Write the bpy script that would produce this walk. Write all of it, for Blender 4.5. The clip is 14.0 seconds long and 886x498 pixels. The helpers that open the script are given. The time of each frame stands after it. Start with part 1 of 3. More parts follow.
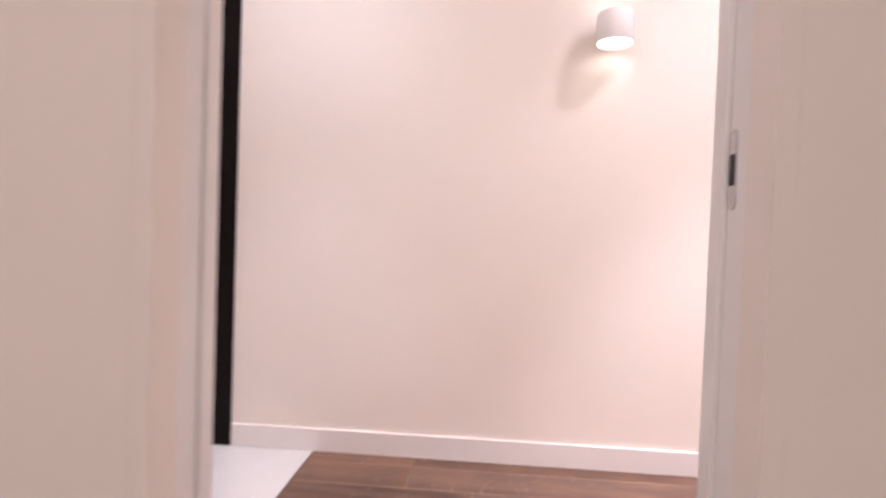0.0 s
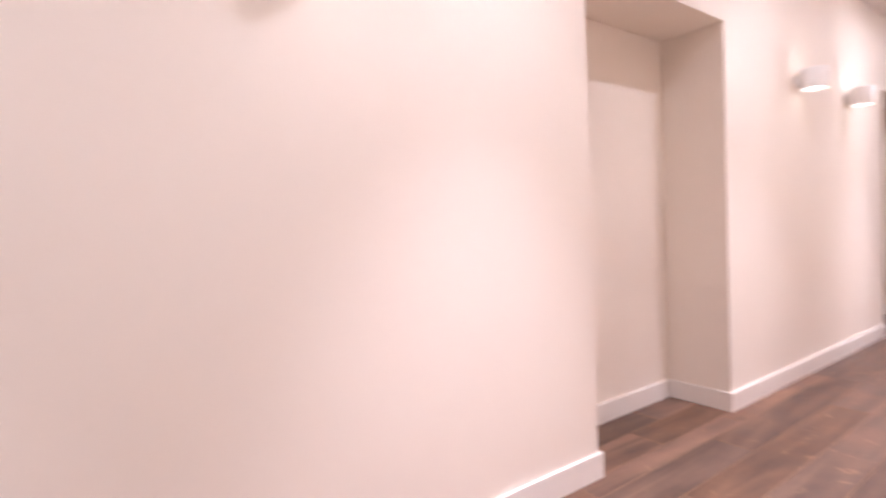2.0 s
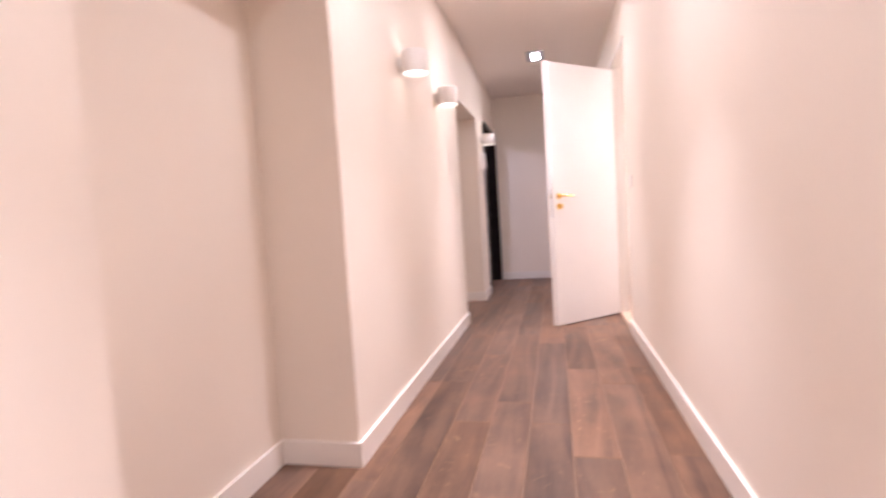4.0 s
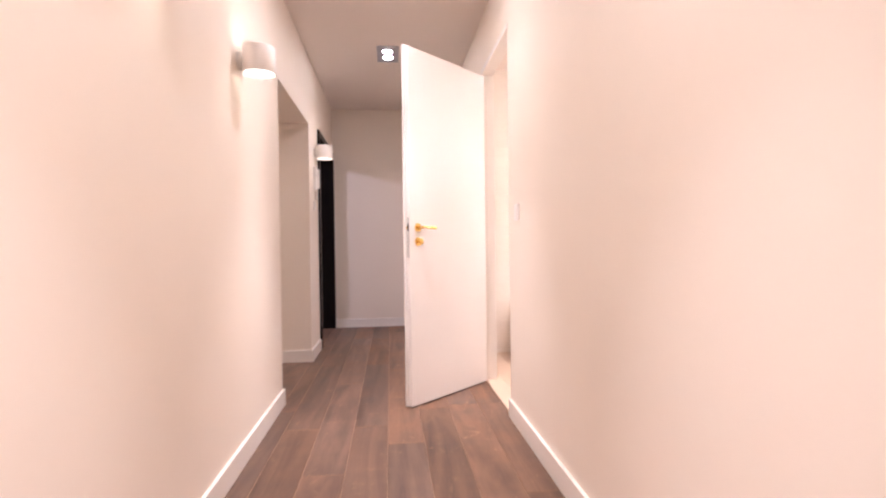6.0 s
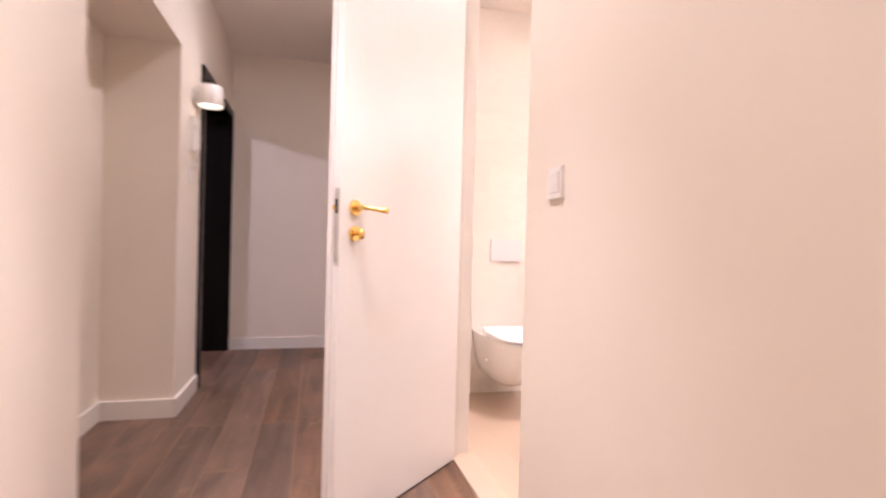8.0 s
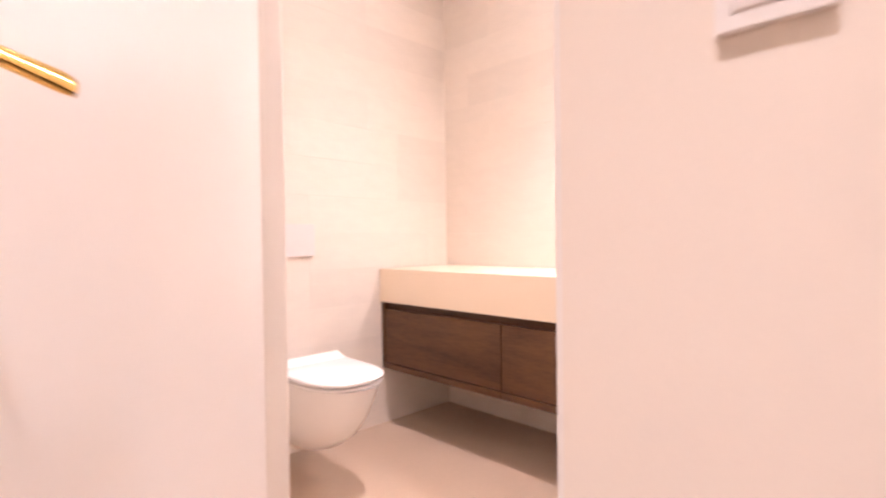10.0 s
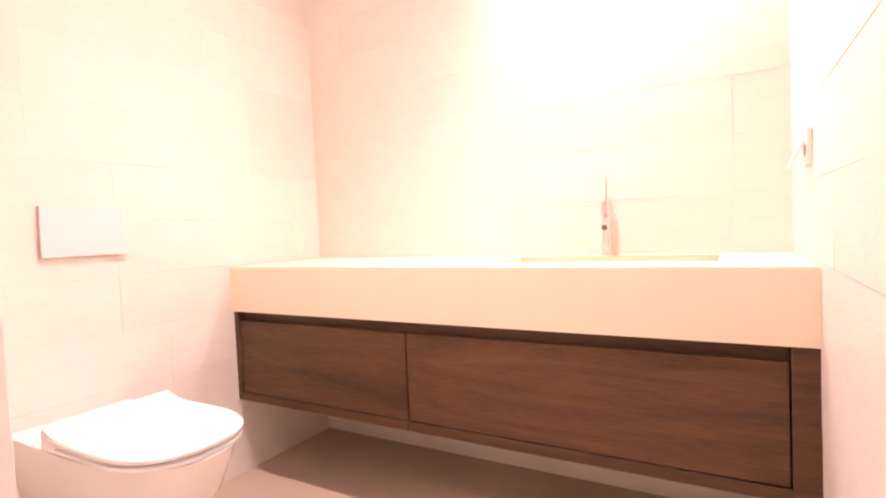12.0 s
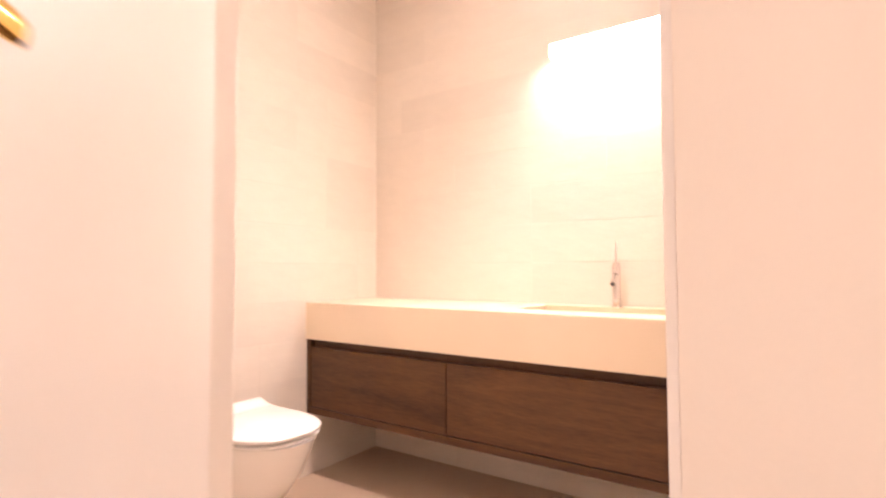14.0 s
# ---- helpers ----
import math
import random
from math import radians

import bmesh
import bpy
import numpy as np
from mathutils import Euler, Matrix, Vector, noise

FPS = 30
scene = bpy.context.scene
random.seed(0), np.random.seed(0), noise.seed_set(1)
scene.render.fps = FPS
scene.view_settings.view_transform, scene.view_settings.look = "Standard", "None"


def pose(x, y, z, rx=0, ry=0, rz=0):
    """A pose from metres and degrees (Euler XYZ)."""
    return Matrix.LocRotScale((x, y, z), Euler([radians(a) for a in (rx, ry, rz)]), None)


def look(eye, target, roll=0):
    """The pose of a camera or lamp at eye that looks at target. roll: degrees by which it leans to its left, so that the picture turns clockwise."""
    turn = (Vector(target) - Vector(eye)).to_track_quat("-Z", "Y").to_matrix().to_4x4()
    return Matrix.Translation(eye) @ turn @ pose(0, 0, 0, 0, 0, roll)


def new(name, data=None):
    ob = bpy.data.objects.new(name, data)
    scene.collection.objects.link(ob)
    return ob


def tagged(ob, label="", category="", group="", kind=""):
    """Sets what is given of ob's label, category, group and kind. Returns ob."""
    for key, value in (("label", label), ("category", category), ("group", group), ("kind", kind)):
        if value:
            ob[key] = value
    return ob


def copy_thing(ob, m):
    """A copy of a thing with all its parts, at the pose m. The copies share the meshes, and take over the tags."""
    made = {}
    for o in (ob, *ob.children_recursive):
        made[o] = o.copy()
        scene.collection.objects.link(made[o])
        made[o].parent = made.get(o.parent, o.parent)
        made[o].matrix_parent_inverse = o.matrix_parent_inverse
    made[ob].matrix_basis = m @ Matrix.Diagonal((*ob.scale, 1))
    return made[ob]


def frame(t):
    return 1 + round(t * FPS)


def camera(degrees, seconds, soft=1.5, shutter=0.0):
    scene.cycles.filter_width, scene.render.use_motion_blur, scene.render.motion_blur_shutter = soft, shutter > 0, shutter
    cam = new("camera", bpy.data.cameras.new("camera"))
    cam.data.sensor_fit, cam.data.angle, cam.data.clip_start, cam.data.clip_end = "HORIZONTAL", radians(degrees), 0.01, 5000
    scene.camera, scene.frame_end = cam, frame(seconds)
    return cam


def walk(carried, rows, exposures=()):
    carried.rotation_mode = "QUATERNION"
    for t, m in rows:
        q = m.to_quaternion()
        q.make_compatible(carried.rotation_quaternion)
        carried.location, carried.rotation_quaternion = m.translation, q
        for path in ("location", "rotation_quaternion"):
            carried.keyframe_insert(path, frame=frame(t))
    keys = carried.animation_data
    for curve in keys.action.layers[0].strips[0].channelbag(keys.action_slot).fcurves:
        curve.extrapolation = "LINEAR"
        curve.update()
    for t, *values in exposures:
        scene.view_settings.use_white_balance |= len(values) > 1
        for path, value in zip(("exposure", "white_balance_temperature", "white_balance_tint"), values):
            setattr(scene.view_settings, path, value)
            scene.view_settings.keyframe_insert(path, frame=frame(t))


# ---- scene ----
cam = camera(82.3, 14.0, soft=2.1, shutter=0.8)
PATH = [
    (0, (2.159, -0.597, 0.953), (0.165, -0.748, 0.906), 2),
    (0.2, (2.051, -0.612, 0.947), (0.052, -0.671, 0.908), 2.2),
    (0.4, (1.952, -0.611, 0.941), (-0.048, -0.567, 0.911), 2.2),
    (0.7, (1.812, -0.596, 0.932), (-0.179, -0.4, 0.915), 1.1),
    (1, (1.674, -0.594, 0.928), (-0.288, -0.207, 0.941), -1.3),
    (1.5, (1.422, -0.701, 0.942), (-0.408, 0.106, 0.915), -0.4),
    (1.8, (1.321, -0.662, 0.979), (-0.4, 0.355, 0.925), -1.7),
    (2.2, (1.169, -0.553, 0.964), (-0.349, 0.746, 0.885), -2.5),
    (2.5, (1.072, -0.45, 0.946), (-0.284, 1.017, 0.853), -3),
    (3, (0.961, -0.228, 0.949), (-0.101, 1.462, 0.833), -4.2),
    (3.5, (0.852, -0.021, 0.969), (0.105, 1.829, 0.825), -3.6),
    (4, (0.784, 0.245, 0.96), (0.348, 2.192, 0.828), -3.5),
    (6.5, (0.655, 1.787, 0.962), (0.917, 3.77, 0.958), -0.5),
    (7, (0.689, 2.129, 0.958), (0.997, 4.106, 0.96), -0.5),
    (7.5, (0.681, 2.44, 0.944), (1.055, 4.405, 0.946), 0.7),
    (8, (0.691, 2.785, 0.948), (1.191, 4.721, 0.931), 1.5),
    (8.3, (0.694, 2.988, 0.947), (1.314, 4.89, 0.917), 1.8),
    (9, (0.706, 3.429, 0.935), (1.661, 5.186, 0.898), 1.2),
    (9.2, (0.725, 3.536, 0.93), (1.78, 5.235, 0.892), 1),
    (11.5, (1.121, 4.316, 0.885), (2.849, 5.321, 0.822), -3.1),
    (12, (1.177, 4.341, 0.881), (2.916, 5.325, 0.8), -2.5),
    (12.5, (1.165, 4.346, 0.876), (2.897, 5.342, 0.798), -1.9),
    (13, (1.103, 4.312, 0.88), (2.816, 5.344, 0.831), -1.3),
    (13.5, (0.997, 4.21, 0.884), (2.693, 5.268, 0.911), -0.8),
    (14, (0.835, 4.127, 0.919), (2.49, 5.247, 1.002), -0.2),
]
EXPOSURES = [(0, -0.02, 5180, 8), (2, -0.04, 5200, 9), (3.1, -0.08, 5280, 10), (4, -0.02, 5400, 9), (6.5, -0.05, 5600, 7), (8, -0.16, 5600, 7), (9.2, -0.37, 5600, 8), (11.3, -0.03, 6200, 19), (12.8, -0.02, 6150, 19), (13.5, -0.1, 6250, 15), (14, -0.27, 6450, 11)]
walk(cam, [(t, look(eye, target, roll)) for t, eye, target, roll in PATH], EXPOSURES)

# ---- light ----
world = bpy.data.worlds.new("world")
scene.world = world
world.use_nodes = True
wbg = world.node_tree.nodes["Background"]
sky = world.node_tree.nodes.new("ShaderNodeTexSky")
sky.sky_type, sky.sun_disc = "NISHITA", False
sky.sun_elevation, sky.sun_rotation = radians(25), radians(200)
world.node_tree.links.new(sky.outputs[0], wbg.inputs[0])
wbg.inputs[1].default_value = 0.06

CEIL = 2.54          # ceiling height
WARM = (1.0, 0.825, 0.80)
COOL = (0.86, 0.86, 1.0)


def spot_lamp(name, x, y, z, watts, degrees, blend, colour=WARM, aim=None, size=0.03):
    data = bpy.data.lights.new(name, "SPOT")
    data.energy, data.color, data.spot_size, data.spot_blend, data.shadow_soft_size = watts, colour, radians(degrees), blend, size
    ob = new(name, data)
    ob.matrix_world = look((x, y, z), aim or (x, y + 1e-4, 0))
    return ob


def area_lamp(name, eye, target, sx, sy, watts, colour):
    data = bpy.data.lights.new(name, "AREA")
    data.shape, data.size, data.size_y, data.energy, data.color = "RECTANGLE", sx, sy, watts, colour
    ob = new(name, data)
    ob.matrix_world = look(eye, target)
    return ob


# recessed double spots of the corridor and shower room; cool light in the rooms behind the dark frames
# the spot at y = -1.36 is unseen, added to brighten the near wall
HALL_SPOTS = [(0.66, 0.42), (0.66, 2.20), (0.66, 3.98), (0.66, 5.69), (0.66, -1.36)]
BATH_SPOT = (2.16, 5.0)
HALL_WATTS = {0.42: 335, 2.20: 260, 3.98: 235, 5.69: 125, -1.36: 150}
for sx_, sy_ in HALL_SPOTS:
    spot_lamp("hall_spot", sx_, sy_, CEIL - 0.02, 1.0 * HALL_WATTS[sy_], 60, 1.0)
    spot_lamp("hall_spot_spill", sx_, sy_, CEIL - 0.02, 0.15 * HALL_WATTS[sy_], 114, 1.0)
spot_lamp("far_room_lamp", -2.4, 6.6, 2.48, 205, 90, 0.6, (0.95, 0.80, 0.97), (0.3, 7.2, 1.0), 0.04)
spot_lamp("bath_spot", *BATH_SPOT, CEIL - 0.02, 160, 90, 1.0)
# unseen area lamp standing in for the entry room's cool light; no window there
area_lamp("entry_room_light", (-1.9, 0.2, 2.2), (-1.6, -2.6, 0.2), 1.0, 0.8, 44, (0.78, 0.72, 1.0))
# added warm fill, no real source, brightens the first room's wall and jambs
area_lamp("start_room_fill", (4.1, -1.0, 1.6), (1.4, -0.7, 1.2), 1.4, 1.4, 24, (1.0, 0.82, 0.74))

# ---- materials ----


def material(name, colour, rough=0.5, metal=0.0, spread=0.06, scale=3.0, fine=60.0, bump=0.05, stretch=(1, 1, 1), coat=0.0, by_object=0.0, gloss=0.015, spec=0.5):
    """A procedural surface: base colour with variation at a coarse and a fine scale, and fine relief."""
    mat = bpy.data.materials.new(name)
    mat.use_nodes = True
    nt = mat.node_tree
    n, l = nt.nodes, nt.links
    p = n["Principled BSDF"]
    co = n.new("ShaderNodeTexCoord")
    mp = n.new("ShaderNodeMapping")
    mp.inputs["Scale"].default_value = stretch
    l.new(co.outputs["Object"], mp.inputs["Vector"])
    a = n.new("ShaderNodeTexNoise")
    a.inputs["Scale"].default_value, a.inputs["Detail"].default_value = scale, 4
    b = n.new("ShaderNodeTexNoise")
    b.inputs["Scale"].default_value, b.inputs["Detail"].default_value = fine, 3
    for t in (a, b):
        l.new(mp.outputs[0], t.inputs["Vector"])
    add = n.new("ShaderNodeMath")
    add.operation = "ADD"
    l.new(a.outputs["Fac"], add.inputs[0])
    mul = n.new("ShaderNodeMath")
    mul.operation = "MULTIPLY"
    mul.inputs[1].default_value = 0.4
    l.new(b.outputs["Fac"], mul.inputs[0])
    l.new(mul.outputs[0], add.inputs[1])
    ramp = n.new("ShaderNodeMapRange")
    ramp.inputs["From Min"].default_value, ramp.inputs["From Max"].default_value = 0.4, 1.0
    ramp.inputs["To Min"].default_value, ramp.inputs["To Max"].default_value = 1 - spread, 1 + spread
    l.new(add.outputs[0], ramp.inputs["Value"])
    value = ramp.outputs[0]
    if by_object:
        info = n.new("ShaderNodeObjectInfo")
        r2 = n.new("ShaderNodeMapRange")
        r2.inputs["To Min"].default_value, r2.inputs["To Max"].default_value = 1 - by_object, 1 + by_object
        l.new(info.outputs["Random"], r2.inputs["Value"])
        m2 = n.new("ShaderNodeMath")
        m2.operation = "MULTIPLY"
        l.new(value, m2.inputs[0])
        l.new(r2.outputs[0], m2.inputs[1])
        value = m2.outputs[0]
    vm = n.new("ShaderNodeVectorMath")
    vm.operation = "SCALE"
    vm.inputs[0].default_value = colour[:3]
    l.new(value, vm.inputs["Scale"])
    l.new(vm.outputs[0], p.inputs["Base Color"])
    p.inputs["Roughness"].default_value, p.inputs["Metallic"].default_value = rough, metal
    p.inputs["Coat Weight"].default_value = coat
    p.inputs["Specular IOR Level"].default_value = spec
    rr = n.new("ShaderNodeMapRange")
    rr.inputs["From Min"].default_value, rr.inputs["From Max"].default_value = 0.3, 0.7
    rr.inputs["To Min"].default_value, rr.inputs["To Max"].default_value = max(0.02, rough - gloss), min(1, rough + gloss)
    l.new(a.outputs["Fac"], rr.inputs["Value"])
    l.new(rr.outputs[0], p.inputs["Roughness"])
    if bump:
        bp = n.new("ShaderNodeBump")
        bp.inputs["Strength"].default_value, bp.inputs["Distance"].default_value = bump, 0.004
        l.new(add.outputs[0], bp.inputs["Height"])
        l.new(bp.outputs[0], p.inputs["Normal"])
    return mat


def wood(name, dark, light, along="Y", rough=0.42, by_object=0.25, ring=9.0, bump=0.25, grain=0.22, stretch=0.09, cloud=0.55, spec=0.5, pores=140, grey=0.0, scuff=0.0):
    """Stained oak: long grain, cathedral figure and darker patches; each piece shifted and toned by its own random value."""
    mat = bpy.data.materials.new(name)
    mat.use_nodes = True
    nt = mat.node_tree
    n, l = nt.nodes, nt.links
    p = n["Principled BSDF"]
    co, info = n.new("ShaderNodeTexCoord"), n.new("ShaderNodeObjectInfo")
    shift = n.new("ShaderNodeVectorMath")
    shift.operation = "MULTIPLY_ADD"
    shift.inputs[1].default_value = (1, 1, 1)
    off = n.new("ShaderNodeVectorMath")
    off.operation = "SCALE"
    off.inputs[0].default_value = (17.3, 31.7, 9.1)
    l.new(info.outputs["Random"], off.inputs["Scale"])
    l.new(co.outputs["Object"], shift.inputs[0])
    l.new(off.outputs[0], shift.inputs[2])
    mp = n.new("ShaderNodeMapping")
    mp.inputs["Scale"].default_value = {"Y": (1, stretch, 1), "X": (stretch, 1, 1)}[along]
    l.new(shift.outputs[0], mp.inputs["Vector"])
    big = n.new("ShaderNodeTexNoise")
    big.inputs["Scale"].default_value, big.inputs["Detail"].default_value, big.inputs["Distortion"].default_value = ring, 6, 1.6
    fine = n.new("ShaderNodeTexNoise")
    fine.inputs["Scale"].default_value, fine.inputs["Detail"].default_value = pores, 4
    p.inputs["Specular IOR Level"].default_value = spec
    patch = n.new("ShaderNodeTexNoise")
    patch.inputs["Scale"].default_value, patch.inputs["Detail"].default_value = 4.5, 5
    l.new(mp.outputs[0], big.inputs["Vector"])
    l.new(mp.outputs[0], fine.inputs["Vector"])
    l.new(shift.outputs[0], patch.inputs["Vector"])
    s1 = n.new("ShaderNodeMath")
    s1.operation = "MULTIPLY_ADD"
    s1.inputs[1].default_value = grain
    l.new(fine.outputs["Fac"], s1.inputs[0])
    l.new(big.outputs["Fac"], s1.inputs[2])
    s2 = n.new("ShaderNodeMath")
    s2.operation = "MULTIPLY_ADD"
    s2.inputs[1].default_value = cloud
    l.new(patch.outputs["Fac"], s2.inputs[0])
    l.new(s1.outputs[0], s2.inputs[2])
    mr = n.new("ShaderNodeMapRange")
    middle = 0.5 * (1 + grain + cloud)
    mr.inputs["From Min"].default_value, mr.inputs["From Max"].default_value = middle - 0.30, middle + 0.34
    l.new(s2.outputs[0], mr.inputs["Value"])
    mix = n.new("ShaderNodeMix")
    mix.data_type = "RGBA"
    mix.inputs["A"].default_value, mix.inputs["B"].default_value = (*dark, 1), (*light, 1)
    l.new(mr.outputs[0], mix.inputs["Factor"])
    r2 = n.new("ShaderNodeMapRange")
    r2.inputs["To Min"].default_value, r2.inputs["To Max"].default_value = 1 - by_object, 1 + by_object
    l.new(info.outputs["Random"], r2.inputs["Value"])
    vm = n.new("ShaderNodeVectorMath")
    vm.operation = "SCALE"
    tone = mix.outputs["Result"]
    if grey:
        # each board leans towards grey-brown or warm brown
        mul = n.new("ShaderNodeMath")
        mul.operation = "MULTIPLY"
        mul.inputs[1].default_value = 7.31
        frac = n.new("ShaderNodeMath")
        frac.operation = "FRACT"
        l.new(info.outputs["Random"], mul.inputs[0])
        l.new(mul.outputs[0], frac.inputs[0])
        hue = n.new("ShaderNodeHueSaturation")
        sat = n.new("ShaderNodeMapRange")
        sat.inputs["To Min"].default_value, sat.inputs["To Max"].default_value = 1 - grey, 1 + 0.5 * grey
        l.new(frac.outputs[0], sat.inputs["Value"])
        l.new(sat.outputs[0], hue.inputs["Saturation"])
        l.new(tone, hue.inputs["Color"])
        tone = hue.outputs[0]
    if scuff:
        # sparse golden knots and scraped spots
        spot = n.new("ShaderNodeTexNoise")
        spot.inputs["Scale"].default_value, spot.inputs["Detail"].default_value, spot.inputs["Distortion"].default_value = 9, 5, 2.5
        l.new(shift.outputs[0], spot.inputs["Vector"])
        sm = n.new("ShaderNodeMapRange")
        sm.inputs["From Min"].default_value, sm.inputs["From Max"].default_value = 0.63, 0.74
        sm.inputs["To Max"].default_value = scuff
        l.new(spot.outputs["Fac"], sm.inputs["Value"])
        mx = n.new("ShaderNodeMix")
        mx.data_type = "RGBA"
        mx.inputs["B"].default_value = (0.40, 0.24, 0.125, 1)
        l.new(sm.outputs[0], mx.inputs["Factor"])
        l.new(tone, mx.inputs["A"])
        tone = mx.outputs["Result"]
    l.new(tone, vm.inputs[0])
    l.new(r2.outputs[0], vm.inputs["Scale"])
    l.new(vm.outputs[0], p.inputs["Base Color"])
    rr = n.new("ShaderNodeMapRange")
    rr.inputs["To Min"].default_value, rr.inputs["To Max"].default_value = rough - 0.1, rough + 0.15
    l.new(patch.outputs["Fac"], rr.inputs["Value"])
    l.new(rr.outputs[0], p.inputs["Roughness"])
    bp = n.new("ShaderNodeBump")
    bp.inputs["Strength"].default_value, bp.inputs["Distance"].default_value = bump, 0.003
    l.new(s1.outputs[0], bp.inputs["Height"])
    l.new(bp.outputs[0], p.inputs["Normal"])
    return mat


def glow(name, colour, strength):
    mat = bpy.data.materials.new(name)
    mat.use_nodes = True
    p = mat.node_tree.nodes["Principled BSDF"]
    p.inputs["Base Color"].default_value = (0.9, 0.9, 0.9, 1)
    p.inputs["Emission Color"].default_value, p.inputs["Emission Strength"].default_value = (*colour, 1), strength
    return mat


PAINT = material("wall_paint", (0.88, 0.78, 0.67), 0.62, spread=0.025, scale=1.3, fine=220, bump=0.06)
CEILING = material("ceiling_paint", (0.88, 0.79, 0.72), 0.8, spread=0.02, scale=1.1, fine=200, bump=0.05)
TRIM = material("white_lacquer", (0.87, 0.805, 0.735), 0.3, spread=0.02, scale=5, fine=120, bump=0.02)
DOOR_WHITE = material("door_lacquer", (0.84, 0.785, 0.735), 0.38, spec=0.35, spread=0.02, scale=4, fine=160, bump=0.03)
DARK_WOOD = material("dark_door_stain", (0.011, 0.0082, 0.0075), 0.26, spec=0.08, spread=0.25, scale=6, fine=90, bump=0.1, stretch=(1, 1, 0.1))
OAK_FLOOR = wood("smoked_oak_floor", (0.078, 0.0415, 0.027), (0.250, 0.138, 0.083), "Y", rough=0.46, by_object=0.22, grey=0.14, scuff=0.42, ring=7.0, grain=0.2, stretch=0.11, cloud=0.7, spec=0.38)
OAK_FRONT = wood("smoked_oak_veneer", (0.050, 0.0225, 0.0105), (0.128, 0.060, 0.0235), "Y", rough=0.45, by_object=0.16, ring=13.0, bump=0.3, grain=0.6, stretch=0.12, cloud=0.45, spec=0.4, pores=190)
DARK_GLOSS = material("dark_moulding_gloss", (0.012, 0.009, 0.009), 0.12, spec=0.7, spread=0.15, bump=0.0)
OAK_EDGE = material("worn_oak_edge", (0.30, 0.175, 0.10), 0.5, spread=0.25, scale=14, fine=90, bump=0.05)
GAP = material("joint_shadow_gap", (0.03, 0.02, 0.015), 0.9)
STONE = material("pale_hall_tile", (0.66, 0.62, 0.57), 0.3, spread=0.05, scale=4, fine=40, bump=0.03)
SCREED = material("beige_floor_tile", (0.60, 0.445, 0.325), 0.38, spread=0.05, scale=2.5, fine=50, bump=0.04)
TILE = material("cream_wall_tile", (0.81, 0.73, 0.645), 0.45, spread=0.03, scale=9, fine=70, bump=0.3, by_object=0.03, stretch=(1, 1, 2.5))
GROUT = material("cream_grout", (0.78, 0.70, 0.60), 0.85, spread=0.05)
CORIAN = material("cream_solid_surface", (0.86, 0.72, 0.55), 0.35, spread=0.02, scale=6, fine=200, bump=0.02)
CERAMIC = material("white_ceramic", (0.86, 0.84, 0.82), 0.08, spread=0.01, bump=0.0, coat=0.5)
PLASTIC = material("white_plastic", (0.87, 0.815, 0.76), 0.28, spread=0.01, bump=0.0)
SEAT_WHITE = material("white_duroplast", (0.87, 0.85, 0.83), 0.2, spread=0.01, bump=0.0)
PLATE = material("matt_flush_plate", (0.78, 0.71, 0.69), 0.35, spread=0.015, bump=0.02)
BRASS = material("polished_brass", (0.83, 0.58, 0.20), 0.16, metal=1.0, spread=0.05, scale=20, fine=200, bump=0.02)
CHROME = material("chrome", (0.70, 0.67, 0.66), 0.07, metal=1.0, spread=0.02, bump=0.0)
TRIM_STEEL = material("dull_grey_steel", (0.46, 0.46, 0.50), 0.45, metal=0.5, spread=0.05, scale=30, fine=200, bump=0.02)
STEEL = material("brushed_steel", (0.62, 0.60, 0.59), 0.35, metal=1.0, spread=0.08, scale=30, fine=200, bump=0.03)
AERATOR = material("grey_aerator_mesh", (0.10, 0.085, 0.085), 0.5)
BLACK = material("black_recess", (0.015, 0.013, 0.013), 0.6)
LAMP_GLOW = glow("lamp_diffuser_glow", (1.0, 0.83, 0.66), 4.6)
LAMP_GLOW_UP = glow("lamp_upper_glow", (1.0, 0.82, 0.70), 5)
BAR_GLOW = glow("bar_diffuser_glow", (1.0, 0.835, 0.775), 116)
BULB = glow("spot_bulb_glow", (1.0, 0.86, 0.82), 350)

# ---- mesh helpers ----


def box(bm, lo, hi, bevel=0.0):
    """An axis-aligned block, with softened edges if asked."""
    r = bmesh.ops.create_cube(bm, size=1.0)
    vs = r["verts"]
    for v in vs:
        v.co = Vector([lo[i] + (v.co[i] + 0.5) * (hi[i] - lo[i]) for i in range(3)])
    if bevel:
        es = list({e for v in vs for e in v.link_edges})
        bmesh.ops.bevel(bm, geom=es, offset=bevel, segments=2, affect="EDGES", profile=0.5)
    return bm


def cyl(bm, a, b, r0, r1=None, seg=32, caps=True):
    """A round bar from a to b."""
    a, b = Vector(a), Vector(b)
    q = (b - a).to_track_quat("Z", "Y").to_matrix().to_4x4()
    bmesh.ops.create_cone(bm, cap_ends=caps, segments=seg, radius1=r0, radius2=r0 if r1 is None else r1, depth=(b - a).length,
                          matrix=Matrix.Translation((a + b) / 2) @ q)
    return bm


def loft(bm, rings, cap_start=True, cap_end=True):
    """Skin closed rings of equal length."""
    made = [[bm.verts.new(c) for c in ring] for ring in rings]
    k = len(made[0])
    for r0, r1 in zip(made, made[1:]):
        for i in range(k):
            bm.faces.new((r0[i], r0[(i + 1) % k], r1[(i + 1) % k], r1[i]))
    if cap_start:
        bm.faces.new(list(reversed(made[0])))
    if cap_end:
        bm.faces.new(made[-1])
    bmesh.ops.recalc_face_normals(bm, faces=bm.faces)
    return bm


